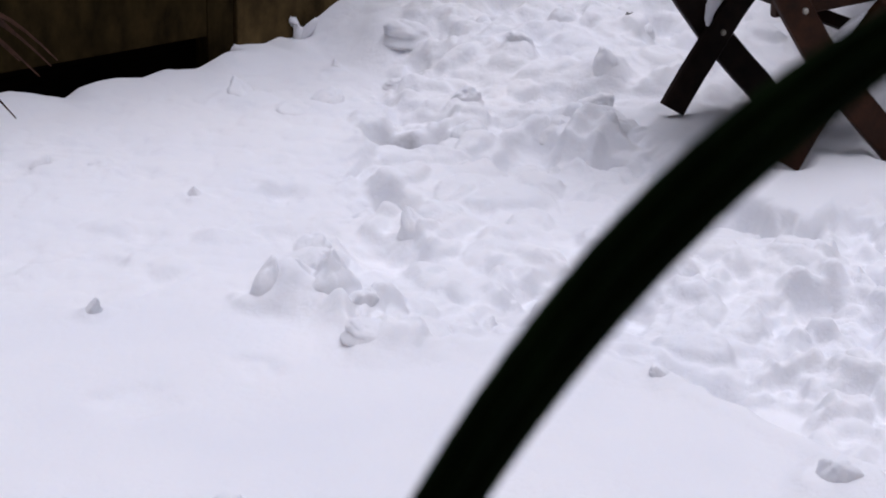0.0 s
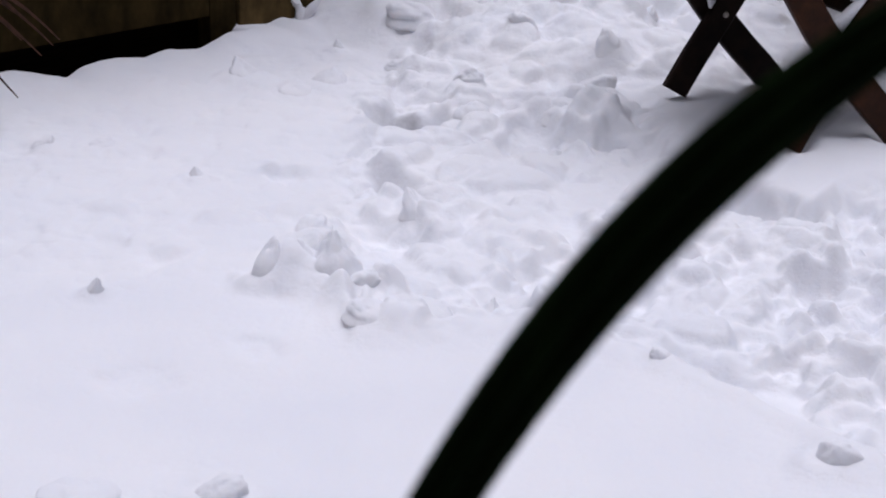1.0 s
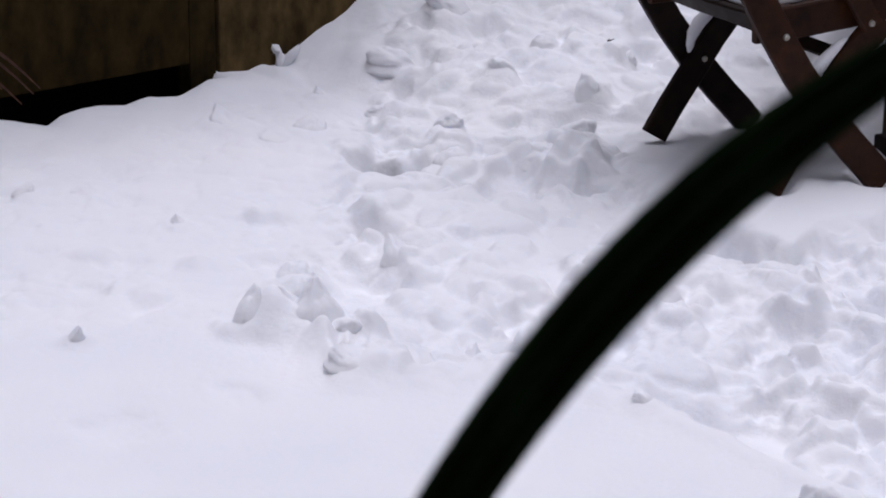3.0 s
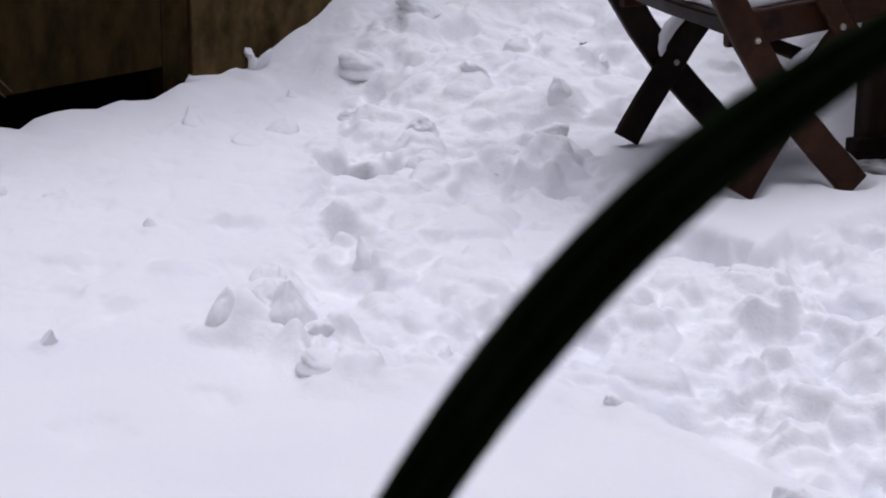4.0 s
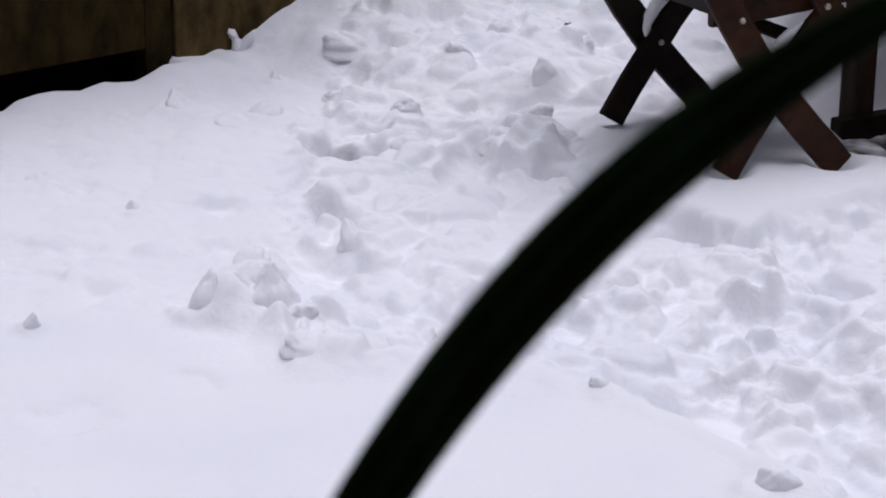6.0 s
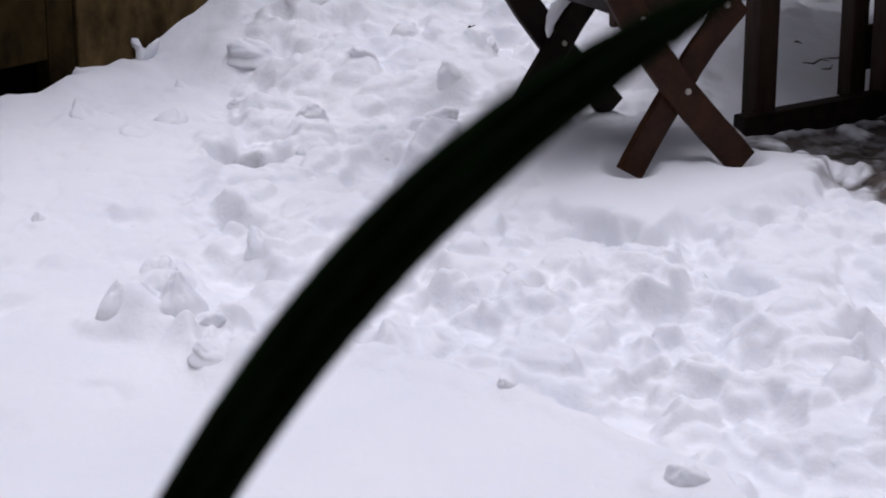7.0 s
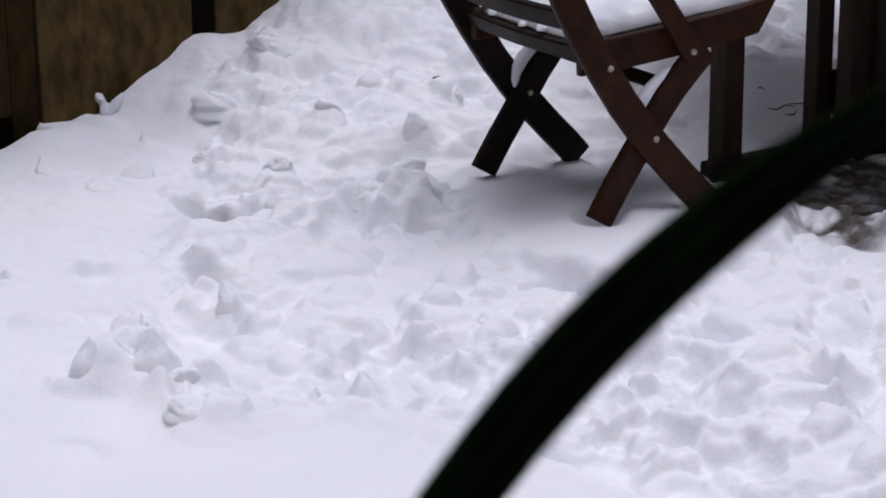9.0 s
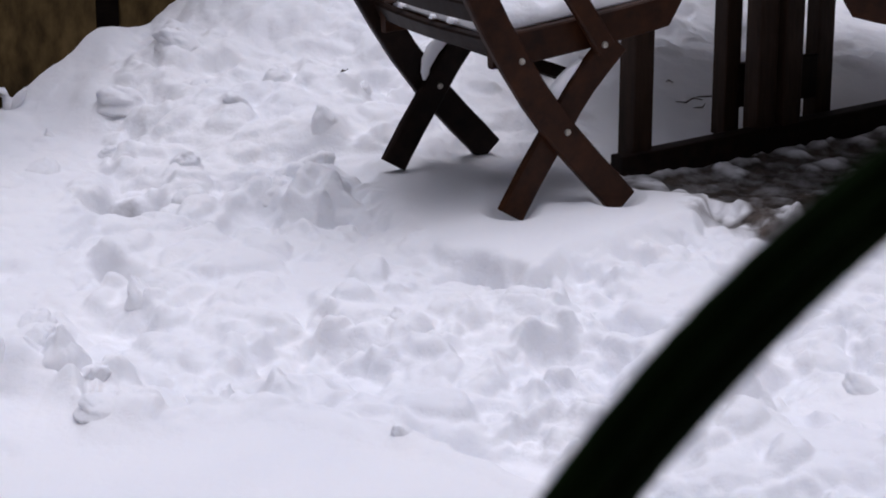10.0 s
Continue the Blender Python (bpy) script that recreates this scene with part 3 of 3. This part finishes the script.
def chair_snow():
    bm = bmesh.new()
    n = 36
    grid = {}
    for i in range(n + 1):
        for j in range(n + 1):
            a, b = -0.15 + 0.49 * i / n, -0.217 + 0.434 * j / n
            e = min(i, n - i, j, n - j) / 5.0
            z = 0.445 + 0.10 * (a + 0.1) + 0.058 * min(1, e) ** 0.5 * (1 + 0.5 * noise.noise(Vector((a * 7, b * 7, 2.0))) + 0.30 * noise.noise(Vector((a * 34, b * 20, 5.0))))
            grid[i, j] = bm.verts.new((a, b, z))
    for i in range(n):
        for j in range(n):
            bm.faces.new((grid[i, j], grid[i + 1, j], grid[i + 1, j + 1], grid[i, j + 1]))
    ext = bmesh.ops.extrude_face_region(bm, geom=list(bm.faces))["geom"]
    for v in ext:
        if isinstance(v, bmesh.types.BMVert):
            v.co.z = 0.440 + 0.10 * (v.co.x + 0.1)
    bmesh.ops.recalc_face_normals(bm, faces=bm.faces)
    ob = part("seat_snow", bm, SNOW, None, smooth=True)
    ob.matrix_basis = CHAIR_M
    tagged(ob, "layer of white snow lying on a chair seat", "snow")
    # snow caught where the bars cross
    for sgn in (-1, 1):
        b = sgn * 0.268
        bm = bmesh.new()
        tube(bm, [(-0.034, b, 0.225), (-0.030, b, 0.245), (-0.024, b, 0.272), (-0.006, b, 0.300), (0.020, b, 0.326), (0.044, b, 0.346), (0.066, b, 0.366)],
             [0.004, 0.011, 0.017, 0.017, 0.015, 0.013, 0.005], 14)
        for v in bm.verts:
            v.co += Vector((0, 0, 0.007)) * noise.noise(v.co * 55) + Vector((0.006, 0, 0)) * noise.noise(v.co * 40)
        bmesh.ops.recalc_face_normals(bm, faces=bm.faces)
        ob = part("snow_clump", bm, SNOW, None, smooth=True)
        ob.matrix_basis = CHAIR_M
        tagged(ob, "small clump of snow caught between crossed chair legs", "snow")
    # balls of snow on the lowest back slat
    for b, a, z, r in ((-0.10, -0.178, 0.452, 0.014), (-0.02, -0.182, 0.448, 0.010), (0.13, -0.176, 0.45, 0.011)):
        bm = bmesh.new()
        snow_heap(bm, Matrix.Translation((a, b, z)), r, r, r, 9 + b, 2)
        ob = part("snow_ball", bm, SNOW, None, smooth=True)
        ob.matrix_basis = CHAIR_M
        tagged(ob, "small ball of snow stuck to a chair slat", "snow")


chair_snow()


# ---- garden table ----
def build_table():
    t = empty("garden_table", pose(0.80, 5.78, 0.0, 0, 0, 39))
    tagged(t, "dark wooden folding garden table with square legs on a foot rail", "table")
    inv = t.matrix_basis.inverted()

    def at(x, y, z=0.0):
        return inv @ Vector((x, y, z))

    for x, y, wd, th in ((0.492, 5.545, 0.066, 0.06), (0.762, 5.865, 0.058, 0.05), (0.845, 5.80, 0.07, 0.055), (0.918, 5.84, 0.07, 0.055), (1.037, 6.03, 0.062, 0.05)):
        p = at(x, y)
        bm = bmesh.new()
        bar(bm, (p.x, p.y, -0.06), (p.x, p.y, 0.70), wd, th, (0, 1, 0), 0.005)
        part("leg", bm, TABLEWOOD, t)
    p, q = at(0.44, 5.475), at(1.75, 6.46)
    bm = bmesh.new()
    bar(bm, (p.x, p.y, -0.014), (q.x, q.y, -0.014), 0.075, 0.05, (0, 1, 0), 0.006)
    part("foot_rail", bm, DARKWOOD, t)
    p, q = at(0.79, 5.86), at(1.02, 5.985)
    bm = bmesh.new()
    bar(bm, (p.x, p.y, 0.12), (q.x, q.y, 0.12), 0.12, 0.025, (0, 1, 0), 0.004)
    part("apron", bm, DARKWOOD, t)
    # top is out of view; its spread is set to shade the ground below
    for k in range(17):
        v = -0.88 + 0.11 * k
        half = 0.95 * math.sqrt(max(0.05, 1 - (v / 0.96) ** 2))
        bm = bmesh.new()
        bar(bm, (0.48 - half, v, 0.715), (0.48 + half, v, 0.715), 0.100, 0.025, (0, 0, 1), 0.004)
        part("top_slat", bm, STAIN, t)


build_table()


# ---- arching leaf close to the camera ----
def build_leaf():
    top = np.array([1.31899, 0.09323, -0.03475, 0.00528])
    bot = np.array([1.29866, 0.09821, -0.03308, 0.00598])

    def edge(c, x):
        q = np.clip(x * 20, -3.0, 3.0)
        return c[0] + c[1] * q + c[2] * q * q + c[3] * q ** 3

    line = []
    for k in range(49):
        x = -0.045 + 0.205 * k / 48
        zt, zb = edge(top, x), edge(bot, x)
        line.append((x, (zt + zb) / 2, zt - zb))
    x0, z0, w0 = line[0]
    dx, dz = line[0][0] - line[2][0], line[0][1] - line[2][1]
    g = math.hypot(dx, dz)
    dx, dz = dx / g, dz / g
    below = []
    p = [x0, z0]
    while p[1] > -0.03:
        dx, dz = dx * 0.93, -math.sqrt(max(0.0, 1 - (dx * 0.93) ** 2))
        p = [p[0] + 0.03 * dx, p[1] + 0.03 * dz]
        below.append((p[0], p[1]))
    bm = bmesh.new()
    rings = []
    pts = [(x, z) for x, z in below[::-1]] + [(x, z) for x, z, _ in line]
    nb = len(below)
    for i, (x, z) in enumerate(pts):
        a, b = pts[max(i - 1, 0)], pts[min(i + 1, len(pts) - 1)]
        d = Vector((b[0] - a[0], 0, b[1] - a[1])).normalized()
        u = Vector((-d.z, 0, d.x))
        vert = line[max(0, i - nb)][2]
        half = 0.53 * vert * abs(d.x) if i >= nb else 0.5 * line[0][2] * 0.5
        tip = min(1.0, (len(pts) - i) / 6.0)
        prof = [(-1, 0.0), (-0.55, 0.0010), (0, 0.0022), (0.55, 0.0010), (1, 0.0), (0.55, -0.0006), (0, 0.0006), (-0.55, -0.0006)]
        rings.append([bm.verts.new(Vector((x, 0.257, z)) + u * (half * tip * s) + Vector((0, o, 0))) for s, o in prof])
    for r0, r1 in zip(rings, rings[1:]):
        for k in range(8):
            bm.faces.new((r0[k], r0[(k + 1) % 8], r1[(k + 1) % 8], r1[k]))
    bm.faces.new(rings[0][::-1])
    bm.faces.new(rings[-1])
    bmesh.ops.recalc_face_normals(bm, faces=bm.faces)
    leaf = empty("arching_leaf", pose(pts[0][0], 0.257, 0.0))
    tagged(leaf, "long dark green strap leaf arching up from the snow", "leaf")
    bmesh.ops.translate(bm, verts=bm.verts, vec=(-pts[0][0], -0.257, 0.0))
    part("blade", bm, LEAF, leaf, smooth=True)
    rib = bmesh.new()
    tube(rib, [(x - pts[0][0], -0.0002, z) for x, z in pts], [0.0011] * len(pts), 8)
    part("midrib", rib, LEAF, leaf, smooth=True)


build_leaf()


# ---- plain unseen wall, added behind the camera to block sky light ----
def build_rear_blocker():
    bm = bmesh.new()
    bar(bm, (-7.0, -1.0, 1.3), (7.0, -1.0, 1.3), 3.0, 0.25, (0, 1, 0), 0.0)
    m, n, l, b = material("dull_brown_blocker")
    v = noise_node(n, l, 7.0, 6.0)
    c = ramp_node(n, l, v.outputs["Fac"], [(0.3, (0.10, 0.060, 0.045)), (0.7, (0.20, 0.13, 0.10))])
    l.new(c.outputs["Color"], b.inputs["Base Color"])
    b.inputs["Roughness"].default_value = 0.9
    tagged(part("blocker_south", bm, m), "plain brown wall added out of sight to block sky light", "wall", kind="structure")


build_rear_blocker()


# ---- small things on the snow ----
def blade(bm, pts, wide):
    """A thin folded leaf blade along a line of points."""
    pts = [Vector(p) for p in pts]
    rings = []
    for i, p in enumerate(pts):
        d = (pts[min(i + 1, len(pts) - 1)] - pts[max(i - 1, 0)]).normalized()
        u = d.cross(Vector((0.2, 1, 0.1))).normalized()
        v = d.cross(u)
        k = wide * (1 - 0.85 * (i / (len(pts) - 1)) ** 2)
        rings.append([bm.verts.new(p + u * k * a + v * k * o) for a, o in ((-1, 0.0), (0, 0.3), (1, 0.0), (0, 0.1))])
    for r0, r1 in zip(rings, rings[1:]):
        for k in range(4):
            bm.faces.new((r0[k], r0[(k + 1) % 4], r1[(k + 1) % 4], r1[k]))
    bm.faces.new(rings[0][::-1])
    bm.faces.new(rings[-1])
    bmesh.ops.recalc_face_normals(bm, faces=bm.faces)
    return bm


def dead_plant():
    base = Vector((-1.98, 5.15, ground_z(-1.98, 5.15)))
    p = empty("dead_plant", Matrix.Translation(base))
    tagged(p, "dry brown strap-leaved plant with drooping blades in snow", "plant")
    tips = ((-1.635, 0.141, 0.0), (-1.662, 0.118, 0.03), (-1.70, 0.085, 0.05), (-1.729, 0.004, -0.06), (-1.74, 0.13, 0.02), (-1.77, 0.19, 0.08))
    for x, z, dy in tips:
        end = Vector((x, 5.15 + dy, z)) - base
        rise, fall = Vector((0.03, dy * 0.3, 0.40)), end + Vector((-0.20, -dy * 0.3, 0.20))
        pts = [Vector((0, 0, -0.02)) * (1 - t) ** 3 + rise * 3 * t * (1 - t) ** 2 + fall * 3 * t * t * (1 - t) + end * t ** 3 for t in [k / 14 for k in range(15)]]
        part("leaf", blade(bmesh.new(), pts, 0.013), STRAW, p)


dead_plant()


def snowy_twig():
    x, y = -1.205, 6.03
    z = ground_z(x, y)
    t = empty("twig", pose(x, y, z))
    tagged(t, "short dark twig stump capped with snow", "twig")
    part("stem", tube(bmesh.new(), [(0, 0, -0.05), (-0.012, 0, 0.03), (-0.034, 0.01, 0.066)], [0.006, 0.005, 0.003]), TWIG, t)
    part("side_shoot", tube(bmesh.new(), [(0.0, 0, -0.01), (0.025, 0, 0.022), (0.05, 0, 0.048)], [0.005, 0.004, 0.002]), TWIG, t)
    for line, radii in (([(0.004, -0.004, -0.03), (-0.004, -0.004, 0.015), (-0.010, -0.004, 0.032), (-0.020, 0, 0.050), (-0.026, 0.004, 0.060)], [0.020, 0.016, 0.010, 0.015, 0.006]),
                        ([(0.0, -0.002, -0.01), (0.018, -0.002, 0.014), (0.034, -0.002, 0.034), (0.05, 0, 0.054)], [0.02, 0.015, 0.013, 0.006])):
        bm = tube(bmesh.new(), line, radii, 12)
        for v in bm.verts:
            v.co += Vector((0.011, 0.006, 0.012)) * noise.noise(v.co * 75)
        bmesh.ops.recalc_face_normals(bm, faces=bm.faces)
        part("snow_cap", bm, SNOW, t, "cap of white snow", smooth=True)


snowy_twig()

rng = random.Random(5)
for x, y, ln, ang in ((0.645, 6.27, 0.03, 40), (0.69, 6.12, 0.09, 20), (0.745, 6.17, 0.07, -25), (0.715, 6.06, 0.08, 60), (0.98, 6.1, 0.06, 10), (-0.28, 5.94, 0.02, 30)):
    a = radians(ang)
    z = ground_z(x, y)
    pts = [(x + ln * (k - 1.5) / 3 * math.cos(a) + 0.012 * rng.random(), y + ln * (k - 1.5) / 3 * math.sin(a) + 0.02 * rng.random(), z + 0.003 + 0.012 * rng.random()) for k in range(4)]
    tagged(part("fallen_twig", tube(bmesh.new(), pts, [0.0012, 0.0026, 0.0022, 0.001], 6), TWIG), "small dark broken twig lying on snow", "twig", "fallen twigs")


def sky_blockers():
    """Plain timber walls added out of sight, closing the yard to low sky light."""
    for name, a, b in (("blocker_north", (-7.0, 10.2), (6.0, 10.2)), ("blocker_east", (3.1, -1.0), (3.1, 10.2)), ("blocker_west", (-5.0, -1.0), (-5.0, 10.2))):
        bm = bmesh.new()
        bar(bm, (a[0], a[1], 0.95), (b[0], b[1], 0.95), 2.3, 0.06, (b[1] - a[1], b[0] - a[0], 0), 0.0)
        tagged(part(name, bm, FENCE), "plain brown timber wall added unseen to block low sky", "fence", kind="structure")


sky_blockers()
